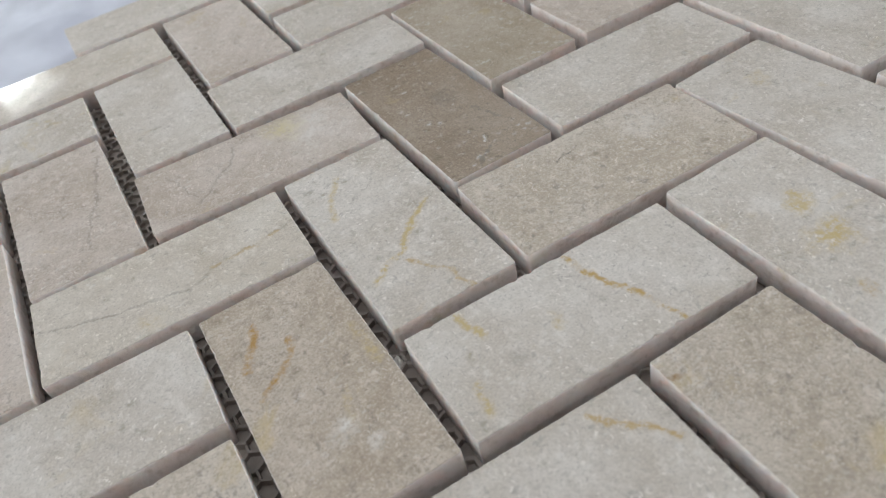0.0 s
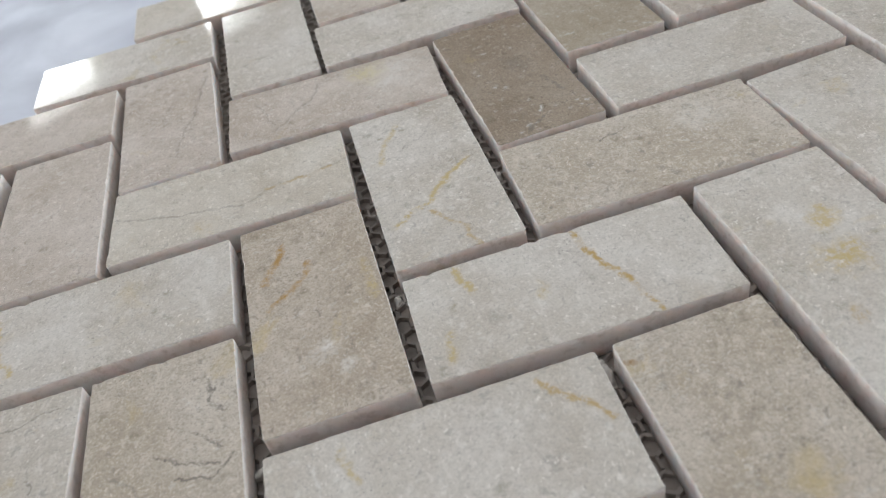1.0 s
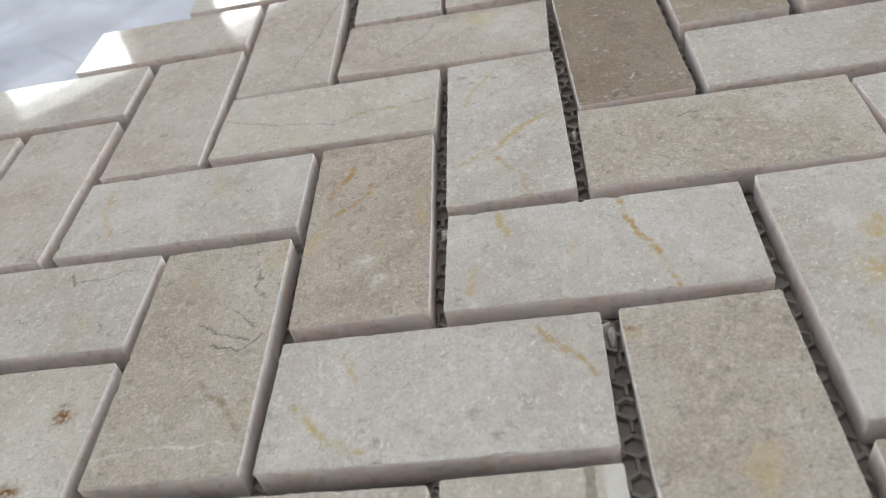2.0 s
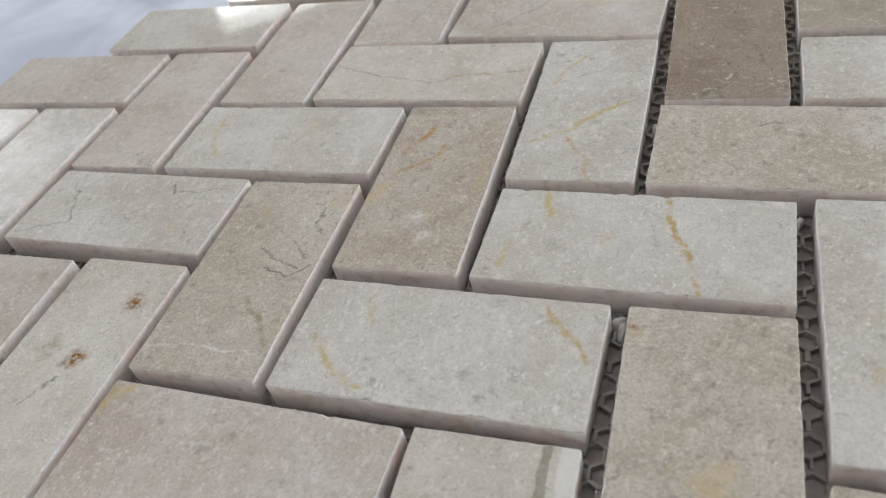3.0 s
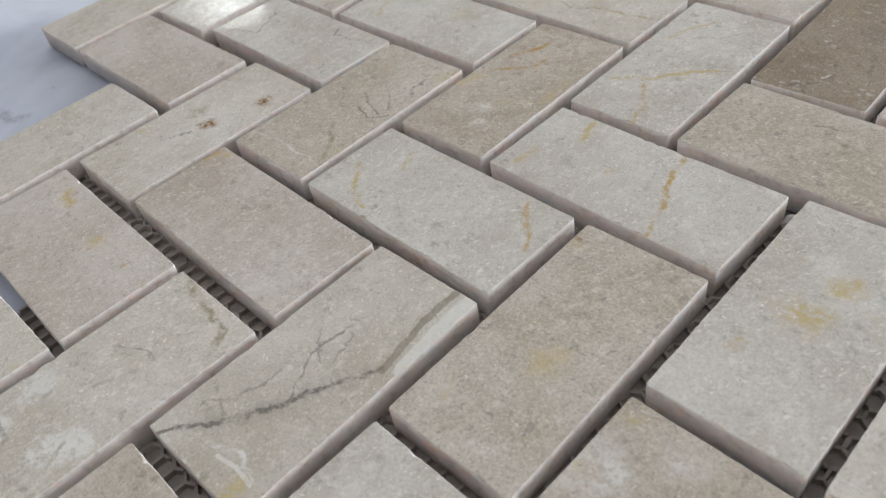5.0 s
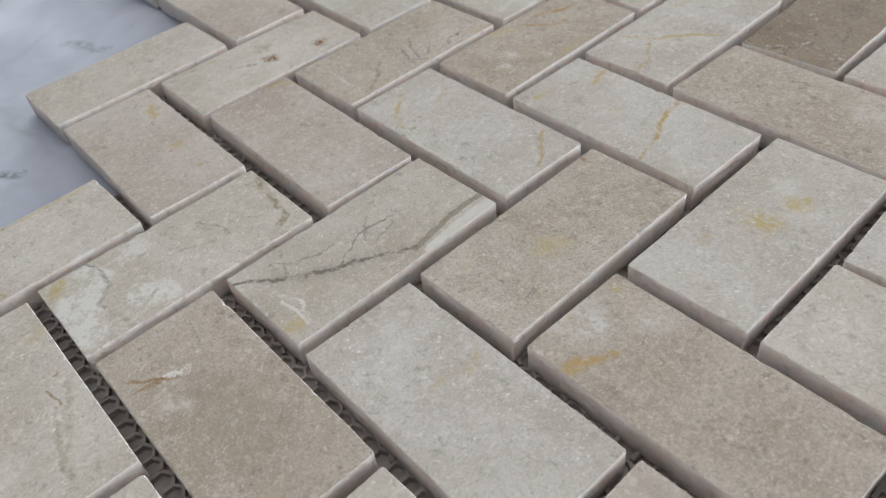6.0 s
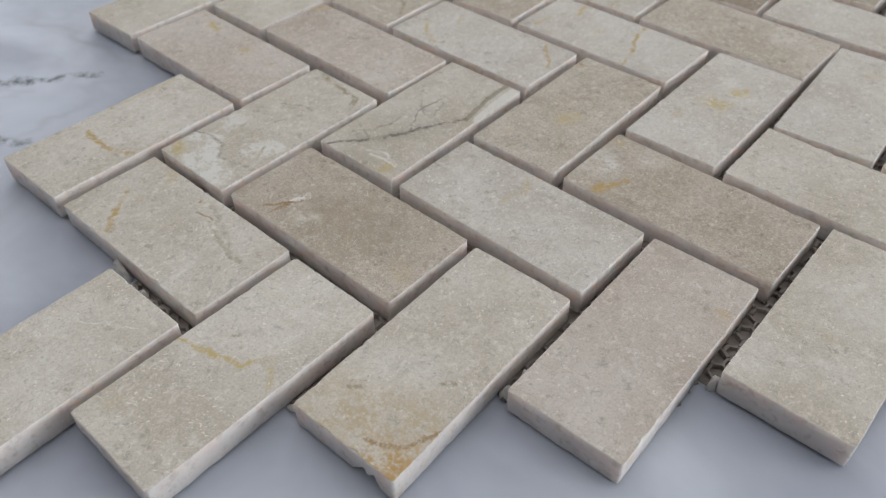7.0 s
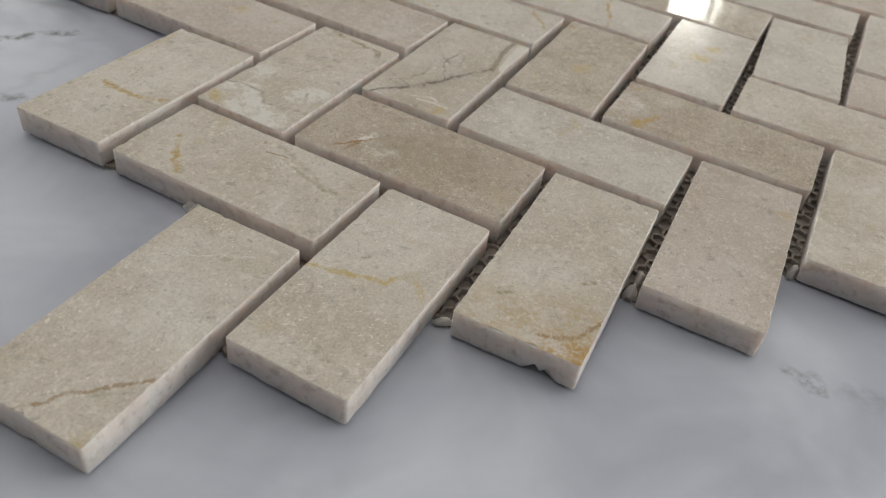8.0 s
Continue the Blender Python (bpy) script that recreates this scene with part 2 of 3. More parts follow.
def white_marble():
    """White engineered marble: soft grey clouds, a few dark smudged veins."""
    m, t, b = shader("white_marble")
    co = t.nodes.new("ShaderNodeTexCoord").outputs["Object"]
    cloud = noise_at(t, co, 24, 4, 0.5, 0.6)
    col = mixed(t, ramp(t, cloud, 0.38, 0.64), (0.47, 0.495, 0.58), (0.66, 0.69, 0.775))
    col = mixed(t, ramp(t, noise_at(t, co, 22, 4, 0.6, 0.6), 0.40, 0.80, 0.0, 0.4), col, (0.37, 0.40, 0.47))
    ridge = node(t, "ShaderNodeMath", [(0, noise_at(t, co, 4.5, 5, 0.6, 1.1))], op="SUBTRACT", i1=0.5).outputs[0]
    ridge = node(t, "ShaderNodeMath", [(0, ridge)], op="ABSOLUTE").outputs[0]
    vein = mul(t, ramp(t, ridge, 0.020, 0.0), ramp(t, noise_at(t, co, 9, 3), 0.50, 0.68))
    col = mixed(t, mul(t, vein, 0.30), col, (0.24, 0.25, 0.27))
    wob = node(t, "ShaderNodeTexNoise", [("Vector", co)], Scale=90.0, Detail=4.0, Roughness=0.6).outputs["Color"]
    wob = node(t, "ShaderNodeVectorMath", [(0, wob)], op="SUBTRACT", i1=(0.5, 0.5, 0.5)).outputs[0]
    wob = node(t, "ShaderNodeVectorMath", [(0, wob)], op="MULTIPLY", i1=(0.010, 0.010, 0)).outputs[0]
    p = node(t, "ShaderNodeVectorMath", [(0, co), (1, wob)], op="ADD").outputs[0]
    broken = ramp(t, noise_at(t, co, 320, 3, 0.7), 0.36, 0.62)
    for a, e, w, s in (((-0.091, 0.044), (-0.076, 0.0635), 0.0024, 0.9), ((-0.066, 0.031), (-0.060, 0.036), 0.0022, 0.7),
                       ((0.1045, 0.0520), (0.1085, 0.0515), 0.0024, 0.6), ((0.114, 0.0525), (0.132, 0.051), 0.0036, 0.25),
                       ((-0.13, 0.098), (-0.118, 0.104), 0.0030, 0.5)):
        n = t.nodes.new("ShaderNodeGroup")
        n.node_tree = VEIN
        t.links.new(p, n.inputs[0])
        n.inputs[1].default_value, n.inputs[2].default_value, n.inputs[3].default_value = (*a, 0), (*e, 0), w
        col = mixed(t, mul(t, mul(t, n.outputs[0], broken), s), col, (0.12, 0.125, 0.14))
    specks = node(t, "ShaderNodeTexVoronoi", [("Vector", co)], Scale=75, Randomness=1.0)
    speck = mul(t, ramp(t, specks.outputs["Distance"], 0.045, 0.02), ramp(t, noise_at(t, co, 31, 2), 0.52, 0.58))
    col = mixed(t, mul(t, speck, 0.6), col, (0.12, 0.12, 0.13))
    t.links.new(col, b.inputs["Base Color"])
    b.inputs["Specular IOR Level"].default_value = 0.03
    t.links.new(ramp(t, noise_at(t, co, 40, 3), 0.3, 0.7, 0.50, 0.62), b.inputs["Roughness"])
    return m


def painted(name, rgb, rough=0.6, scale=30.0, vary=0.06):
    m, t, b = shader(name)
    co = t.nodes.new("ShaderNodeTexCoord").outputs["Object"]
    col = mixed(t, ramp(t, noise_at(t, co, scale, 4), 0.3, 0.7), tuple(v * (1 - vary) for v in rgb), tuple(min(1, v * (1 + vary)) for v in rgb))
    t.links.new(col, b.inputs["Base Color"])
    b.inputs["Roughness"].default_value = rough
    bump = node(t, "ShaderNodeBump", [("Height", noise_at(t, co, scale * 12, 3))], Strength=0.1, Distance=0.001)
    t.links.new(bump.outputs[0], b.inputs["Normal"])
    return m


def net_fibre():
    m, t, b = shader("net_fibre")
    co = t.nodes.new("ShaderNodeTexCoord").outputs["Object"]
    col = mixed(t, ramp(t, noise_at(t, co, 140, 4), 0.35, 0.7), (0.25, 0.215, 0.19), (0.37, 0.33, 0.30))
    t.links.new(col, b.inputs["Base Color"])
    b.inputs["Roughness"].default_value = 0.45
    return m


def slat_paint():
    m, t, b = shader("slat_paint")
    b.inputs["Base Color"].default_value = (0.86, 0.87, 0.86, 1)
    b.inputs["Roughness"].default_value = 0.4
    thin = node(t, "ShaderNodeBsdfTranslucent", Color=(0.86, 0.88, 0.86, 1))
    both = node(t, "ShaderNodeMixShader", [(1, b.outputs[0]), (2, thin.outputs[0])], i0=0.8)
    t.links.new(both.outputs[0], t.nodes["Material Output"].inputs[0])
    return m


SAWN, WORKTOP, FIBRE = sawn_marble(), white_marble(), net_fibre()
WALL = painted("wall_paint", (0.46, 0.45, 0.435))
# Dark tone of the added wall that keeps light out from behind
BLOCKER = painted("blocker_paint", (0.10, 0.10, 0.10))
CEILING_PAINT = painted("ceiling_paint", (0.80, 0.80, 0.79))
FLOORING = painted("floor_tile", (0.46, 0.45, 0.43), 0.35, 4.0, 0.12)
LACQUER = painted("white_lacquer", (0.82, 0.82, 0.81), 0.35, 20.0, 0.03)
SLAT = slat_paint()
RESIN = painted("brown_resin", (0.25, 0.215, 0.19), 0.4, 200.0, 0.35)
GLUE = painted("dried_glue", (0.72, 0.69, 0.65), 0.35, 300.0, 0.1)


# ---- building ----
def part(name, bm, material, parent=None, label=""):
    me = bpy.data.meshes.new(name)
    bm.to_mesh(me)
    bm.free()
    me.materials.append(material)
    ob = new(name, me)
    ob.parent = parent
    return tagged(ob, label)


def block(bm, x0, y0, z0, x1, y1, z1, bevel=0.0, turn=None):
    """Adds a box to bm, its edges rounded by bevel."""
    m = Matrix.Translation(((x0 + x1) / 2, (y0 + y1) / 2, (z0 + z1) / 2)) @ Matrix.Diagonal((x1 - x0, y1 - y0, z1 - z0, 1))
    made = bmesh.ops.create_cube(bm, size=1, matrix=(turn or Matrix()) @ m)["verts"]
    if bevel:
        edges = list({e for v in made for e in v.link_edges})
        bmesh.ops.bevel(bm, geom=edges, offset=bevel, segments=2, affect="EDGES", profile=0.6)
    return bm


def boxes(*sizes, bevel=0.0, turn=None):
    bm = bmesh.new()
    for s in sizes:
        block(bm, *s, bevel=bevel, turn=turn)
    return bm


# The room, seen only as a reflection in the polish
X0, X1, Y0, Y1 = -2.6, 2.8, -1.2, 2.2
SILL = 0.06
# Five openings stand in for one window glare that follows the camera
PANES = ((-1.16, -0.90, 1.02), (-0.78, -0.60, 0.93), (0.0, 0.387, 0.86), (0.62, 0.915, 0.88), (1.25, 1.50, 0.96))   # windows: from, to, top


def wall(name, axis, inner, outer, lo, hi, a, b, z0, z1, label):
    """A wall across the axis from lo to hi, with a window opening from a to b and z0 to z1."""
    sizes = []
    for p, q, c, d in ((lo, a, FLOOR, CEILING), (b, hi, FLOOR, CEILING), (a, b, FLOOR, z0), (a, b, z1, CEILING)):
        if axis == "y":
            sizes.append((p, inner, c, q, outer, d) if inner < outer else (p, outer, c, q, inner, d))
        else:
            sizes.append((inner, p, c, outer, q, d) if inner < outer else (outer, p, c, inner, q, d))
    tagged(part(name, boxes(*sizes, turn=ROOM), WALL), label, "wall", kind="structure")


sizes, edge = [], X0 - 0.15
for a, b, top in PANES:
    sizes += [(edge, Y1, FLOOR, a, Y1 + 0.15, CEILING), (a, Y1, FLOOR, b, Y1 + 0.15, SILL), (a, Y1, top, b, Y1 + 0.15, CEILING)]
    edge = b
sizes.append((edge, Y1, FLOOR, X1 + 0.15, Y1 + 0.15, CEILING))
tagged(part("wall_north", boxes(*sizes, turn=ROOM), WALL), "off-white painted wall with five openings standing in for a moving window glare", "wall", kind="structure")
# Unseen dark wall, set close to block light like a person behind the camera
tagged(part("wall_south", boxes((X0 - 0.15, Y0 - 0.15, FLOOR, X1 + 0.15, Y0, CEILING), turn=ROOM), BLOCKER), "unseen dark wall added to block light from behind the camera", "wall", kind="structure")
wall("wall_east", "x", X1, X1 + 0.15, Y0, Y1, -0.9, 1.7, 0.1, 1.3, "off-white painted wall with an added opening for side fill light")
tagged(part("wall_west", boxes((X0 - 0.15, Y0, FLOOR, X0, Y1, CEILING), turn=ROOM), WALL), "plain off-white painted wall", "wall", kind="structure")
RX0, RX1, RY0, RY1 = -1.65, 0.95, -0.15, 1.85   # the added fill light's opening
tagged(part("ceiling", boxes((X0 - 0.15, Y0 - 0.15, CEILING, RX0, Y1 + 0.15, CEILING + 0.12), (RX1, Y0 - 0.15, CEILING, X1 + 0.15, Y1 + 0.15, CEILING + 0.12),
                             (RX0, Y0 - 0.15, CEILING, RX1, RY0, CEILING + 0.12), (RX0, RY1, CEILING, RX1, Y1 + 0.15, CEILING + 0.12), turn=ROOM), CEILING_PAINT), "white ceiling with a wide added opening for fill light", "ceiling", kind="structure")
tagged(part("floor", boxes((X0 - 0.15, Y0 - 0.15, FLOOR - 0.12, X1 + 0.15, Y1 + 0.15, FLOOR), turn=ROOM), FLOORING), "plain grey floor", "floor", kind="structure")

# Frame round the added overhead opening, which is unseen
fill_opening = tagged(new("window_6"), "white frame of an added, unseen ceiling opening for fill light", "window", kind="structure")
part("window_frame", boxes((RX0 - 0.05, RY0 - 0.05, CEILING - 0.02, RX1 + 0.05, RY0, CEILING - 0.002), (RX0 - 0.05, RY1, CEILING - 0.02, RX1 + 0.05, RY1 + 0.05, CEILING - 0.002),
                           (RX0 - 0.05, RY0, CEILING - 0.02, RX0, RY1, CEILING - 0.002), (RX1, RY0, CEILING - 0.02, RX1 + 0.05, RY1, CEILING - 0.002), bevel=0.004, turn=ROOM), LACQUER, fill_opening)


def narrow_window(name, a, b, top):
    """A window in its opening, with a half-open slatted blind hung in front of it."""
    f = 0.03
    window = tagged(new(name), "narrow white stand-in window behind a slatted blind", "window", kind="structure")
    y0, y1 = Y1 + 0.06, Y1 + 0.11
    part("window_frame", boxes((a, y0, SILL, a + f, y1, top), (b - f, y0, SILL, b, y1, top), (a + f, y0, SILL, b - f, y1, SILL + f),
                               (a + f, y0, top - f, b - f, y1, top), turn=ROOM), LACQUER, window)
    part("window_sill", boxes((a - 0.03, Y1 - 0.06, SILL - 0.025, b + 0.03, Y1 - 0.002, SILL - 0.002), bevel=0.004, turn=ROOM), LACQUER, window)
    blind = tagged(new("venetian_blind"), "white slatted blind, half open, hanging in a narrow window", "blind", "window blinds")
    part("headrail", boxes((a + 0.01, Y1 + 0.005, top - 0.02, b - 0.01, Y1 + 0.045, top - 0.002), bevel=0.003, turn=ROOM), LACQUER, blind)
    part("bottom_rail", boxes((a + 0.01, Y1 + 0.015, SILL + 0.004, b - 0.01, Y1 + 0.035, SILL + 0.018), bevel=0.003, turn=ROOM), LACQUER, blind)
    bm = bmesh.new()
    rows = []
    for k in range(5):
        u = (k - 2) / 2
        rows.append([bm.verts.new((x, 0.0125 * u, 0.0025 * (1 - u * u) + dz)) for x in (a + 0.012, b - 0.012) for dz in (0, 0.0006)])
    for r, q in zip(rows, rows[1:]):
        for c, d in ((0, 2), (3, 1), (2, 3), (1, 0)):
            bm.faces.new((r[c], r[d], q[d], q[c]))
    for r in (rows[0], rows[-1]):
        bm.faces.new((r[0], r[2], r[3], r[1]))
    bmesh.ops.recalc_face_normals(bm, faces=bm.faces[:])
    slat = part("slat", bm, SLAT, blind)
    slat.matrix_basis = ROOM @ pose(0, Y1 + 0.025, SILL + 0.035, 22)
    for n in range(1, int((top - SILL - 0.06) / 0.0218)):
        more = slat.copy()
        scene.collection.objects.link(more)
        more.matrix_basis = ROOM @ pose(0, Y1 + 0.025, SILL + 0.035 + 0.0218 * n, 22)


for n, (a, b, top) in enumerate(PANES):
    narrow_window("window_%d" % (n + 1), a, b, top)

# The worktop and the cabinet under it
tagged(part("worktop", boxes((-0.75, -0.55, -0.03, 0.95, 0.95, 0.0), bevel=0.003), WORKTOP), "white marble worktop with soft grey clouds and dark smudged veins", "worktop", kind="structure")
tagged(part("plinth", boxes((-0.70, -0.50, FLOOR, 0.90, 0.90, -0.03)), LACQUER), "plain white base under the worktop", "base", kind="structure")

# ---- the mosaic sheet ----
sheet = tagged(new("mosaic_sheet"), "beige marble herringbone mosaic sheet lying on a white marble worktop", "mosaic tiles")


def place(kind, i, j):
    """The tile's lower corner and size in pitches: V stands along y, H lies along x; i counts along the zigzag, j across it."""
    return (1 + i - 2 * j, i + 2 * j, 1, 2) if kind == "V" else (-1 + i - 2 * j, 1 + i + 2 * j, 2, 1)


def tile_mesh(w, h, thick, seed, chips=3, broken=None):
    """A sawn tile with rounded corners, and edges that are slightly nibbled and chipped. Slot 0: polished top, 1: sawn sides."""
    rnd = random.Random(seed)
    r = rnd.uniform(0.00030, 0.00065)
    step = 0.00045
    outline = []
    for cx, cy, start in ((w / 2 - r, h / 2 - r, 0), (-w / 2 + r, h / 2 - r, 90), (-w / 2 + r, -h / 2 + r, 180), (w / 2 - r, -h / 2 + r, 270)):
        for k in range(5):
            a = radians(start + 22.5 * k)
            outline.append((cx + r * math.cos(a), cy + r * math.sin(a), math.cos(a), math.sin(a)))
        a = radians(start + 90)
        n = int(((w if start in (0, 180) else h) - 2 * r) / step)
        length = (w if start in (0, 180) else h) - 2 * r
        x, y = outline[-1][:2]
        dx, dy = -math.sin(a - math.pi / 2) * 0 + math.cos(radians(start + 180)), math.sin(radians(start + 180))
        for k in range(1, n):
            outline.append((x + dx * length * k / n, y + dy * length * k / n, math.cos(a), math.sin(a)))
    nicks = [(rnd.randrange(len(outline)), rnd.uniform(0.6, 1.6), rnd.uniform(0.00015, 0.00045)) for _ in range(chips + 2)]
    foot = [(rnd.randrange(len(outline)), rnd.uniform(1.0, 3.5), rnd.uniform(0.0001, 0.0004)) for _ in range(5)]
    shift = Vector((rnd.uniform(-9, 9), rnd.uniform(-9, 9), rnd.uniform(-9, 9)))
    profile = ((0.00022, 0.0), (0.00003, 0.00026), (0.0, thick * 0.5), (0.0, thick - 0.00016), (0.00004, thick - 0.00005), (0.00013, thick))
    verts, faces = [], []
    count = len(outline)
    for level, (inset, z) in enumerate(profile):
        for k, (x, y, nx, ny) in enumerate(outline):
            at = Vector((x, y, z * 0.6))
            d = inset + 0.00008 * noise.noise(at * 220 + shift) + (0.00010 if level < 3 else 0.0) * noise.noise(at * 800 + shift)
            drop = 0.0
            if level >= 3:
                d += (0.3, 0.7, 1.0)[level - 3] * (0.00013 * abs(noise.noise(at * 900 + shift)) + 0.00016 * max(0.0, noise.noise(at * 2100 + shift)))
                for at_k, wide, deep in nicks:
                    away = min(abs(k - at_k), count - abs(k - at_k))
                    if away < wide * 2:
                        s = (1 - away / (wide * 2)) * deep
                        d += s * (0.25, 0.8, 1.0)[level - 3]
                        drop += s * (0.6, 0.3, 0.0)[level - 3]
            elif level < 2:
                for at_k, wide, deep in foot:
                    away = min(abs(k - at_k), count - abs(k - at_k))
                    if away < wide * 2:
                        d += (1 - away / (wide * 2)) * deep * (1.0, 0.7)[level]
            if broken and level < 3:
                away = math.hypot(x / G - broken[0], y / G - broken[1]) / broken[2]
                if away < 1:
                    s = (1 - away ** 2) * (0.7 + 0.6 * noise.noise(at * 700 + shift))
                    d += 0.0010 * s * (1.0, 0.9, 0.2)[level]
                    drop -= thick * s * (0.30, 0.28, 0.08)[level]
            verts.append((x - nx * d, y - ny * d, z - drop))
    rings = len(profile)
    for level in range(rings - 1):
        for k in range(count):
            a, b = level * count + k, level * count + (k + 1) % count
            faces.append((a, b, b + count, a + count))
    faces.append(tuple((rings - 1) * count + k for k in range(count)))
    faces.append(tuple(reversed(range(count))))
    me = bpy.data.meshes.new("tile")
    me.from_pydata(verts, [], faces)
    side = (rings - 1) * count
    me.polygons.foreach_set("use_smooth", [count <= i < side - 2 * count for i in range(side + 2)])
    me.polygons.foreach_set("material_index", [0 if i == side or side - count <= i < side else 1 for i in range(side + 2)])
    me.update()
    return me


SATIN = {("H", 0, 3): 0.22, ("V", 0, 3): 0.24, ("V", 3, 1): 0.16}  # tiles with a duller polish
CELLS = set()  # the cells of the pattern that tiles cover
RECTS = []  # every tile's middle, half size and turn


def lay(kind, i, j, tint="", shift=(0, 0, 0, 0, 0), features=(), chips=3, broken=None):
    """Lays one tile, with its own small shift, turn and size."""
    seed = (kind == "H") * 1000 + (i + 2) * 10 + j
    rnd = random.Random(seed * 7 + 1)
    x, y, w, h = place(kind, i, j)
    dx, dy, turn, dw, dh = shift
    wide, long = (w - 2 * (JOINT - dw)) * G, (h - 2 * (JOINT - dh)) * G
    me = tile_mesh(wide, long, TOP - BACK, seed, chips, broken)
    me.materials.append(marble_for(tint or rnd.choice("ggwwp"), features, seed, SATIN.get((kind, i, j), 0.026)))
    me.materials.append(SAWN)
    ob = new("tile", me)
    ob.parent = sheet
    cx, cy = (x + w / 2 + dx) * G, (y + h / 2 + dy) * G
    ob.matrix_basis = Matrix.Translation((cx, cy, BACK + rnd.uniform(-0.00008, 0.00008))) @ Euler((radians(rnd.uniform(-0.25, 0.25)), radians(rnd.uniform(-0.25, 0.25)), turn)).to_matrix().to_4x4()
    RECTS.append((cx, cy, wide / 2, long / 2, turn))
    laid.add((kind, i, j))
    CELLS.update((x + a, y + b) for a in range(w) for b in range(h))


laid = set()
lay("V", 3, 3, "p", shift=(-0.012, -0.018, 0.016, -0.003, 0.006), features=((INK, 0.030, 0.45, ((0.38, 0.62), (0.24, 0.1), (0.04, -0.66))), (INK, 0.02, 0.5, ((-0.3, 0.2), (-0.05, 0.05))),))
lay("H", 4, 2, "p", shift=(-0.005, -0.004, -0.045, 0.012, 0.003), features=(((0.50, 0.42, 0.20), 0.24, 0.95, ((0.36, 0.22),)), (PALE, 0.5, 0.5, ((0.55, 0.1),)), (GREY, 0.026, 0.5, ((-0.12, 0.3), (-0.18, 0.06), (-0.59, -0.33))), (GREY, 0.02, 0.5, ((-0.7, 0.25), (-0.55, -0.2))),))
lay("H", 3, 2, "w", shift=(-0.001, 0.008, -0.028, 0.013, 0.012), features=((INK, 0.032, 0.45, ((-0.92, 0.09), (-0.5, -0.08), (0.09, -0.17))), (SMOKE, 0.03, 0.6, ((0.09, -0.17), (0.5, -0.06), (0.93, 0.02))), (AMBER, 0.05, 0.5, ((0.3, -0.1), (0.8, -0.02))), (GOLD, 0.14, 0.4, ((-0.2, -0.3),)),))
lay("V", 2, 2, "b", shift=(0.000, 0.008, 0.012, 0.001, -0.001), features=(((0.40, 0.25, 0.10), 0.055, 0.95, ((-0.15, 0.66), (-0.22, 0.48), (-0.31, 0.33))), ((0.40, 0.25, 0.10), 0.050, 0.95, ((0.02, 0.42), (-0.08, 0.25), (-0.32, 0.03))), (GOLD, 0.06, 0.6, ((0.12, -0.2), (0.05, -0.4))), (PALE, 0.10, 0.8, ((0.0, -0.42),)), (PALE, 0.07, 0.8, ((0.1, -0.6),)), (GOLD, 0.06, 0.5, ((0.36, 0.25), (0.38, -0.1))),))
lay("V", 3, 2, "g", shift=(-0.005, -0.009, 0.003, 0.009, -0.000), features=((GOLD, 0.060, 0.8, ((0.31, 0.02), (0.05, -0.2), (-0.16, -0.38), (-0.38, -0.5))), (AMBER, 0.045, 0.6, ((-0.08, -0.46), (0.08, -0.7), (0.14, -0.93))), (GREY, 0.02, 0.5, ((0.18, 0.63), (0.06, 0.5), (-0.1, 0.35))), (GOLD, 0.05, 0.5, ((-0.1, 0.75), (-0.3, 0.3))),))
lay("H", 3, 1, "g", shift=(0.001, -0.018, -0.022, 0.007, -0.007), features=((AMBER, 0.045, 0.95, ((0.16, 0.46), (0.3, -0.01), (0.42, -0.42),)), (GOLD, 0.05, 0.75, ((-0.59, 0.37), (-0.56, 0.17),)), (OLIVE, 0.07, 0.6, ((-0.71, 0.1),)), (GOLD, 0.07, 0.75, ((-0.76, -0.11), (-0.78, -0.29),)), (SMOKE, 0.09, 0.45, ((-0.46, -0.09),)), (GOLD, 0.07, 0.5, ((-0.15, 0.01),)),), chips=4)
lay("H", 2, 1, "g", shift=(-0.007, 0.002, -0.019, 0.005, -0.000), features=((PALE, 0.022, 0.9, ((-0.67, -0.13), (-0.66, 0.09), (-0.65, 0.29),)), (GOLD, 0.055, 0.8, ((-0.8, -0.03), (-0.58, -0.26), (-0.38, -0.35),)), (AMBER, 0.05, 0.75, ((0.58, 0.38), (0.76, 0.19), (0.88, 0.01),)), (GOLD, 0.05, 0.6, ((-0.52, 0.35), (-0.44, 0.12),)),), chips=4)
lay("V", 3, 1, "g", shift=(0.017, 0.003, 0.003, 0.003, -0.006), features=((GOLD, 0.15, 0.8, ((0.04, 0.03),)), (GOLD, 0.08, 0.7, ((0.11, 0.36),)), (GOLD, 0.17, 0.8, ((-0.08, -0.02),)), (AMBER, 0.06, 0.6, ((-0.2, -0.44),)), (GOLD, 0.12, 0.7, ((0.02, 0.3),)), (SMOKE, 0.05, 0.7, ((-0.22, -0.19),)),))
lay("V", 2, 1, "t", shift=(0.004, 0.000, 0.007, 0.002, -0.007), features=((RUST, 0.045, 0.8, ((-0.38, 0.76),)), (OLIVE, 0.05, 0.5, ((-0.05, -0.6), (-0.1, -0.85))), (GOLD, 0.04, 0.4, ((-0.3, -0.5), (-0.25, -0.7))),))
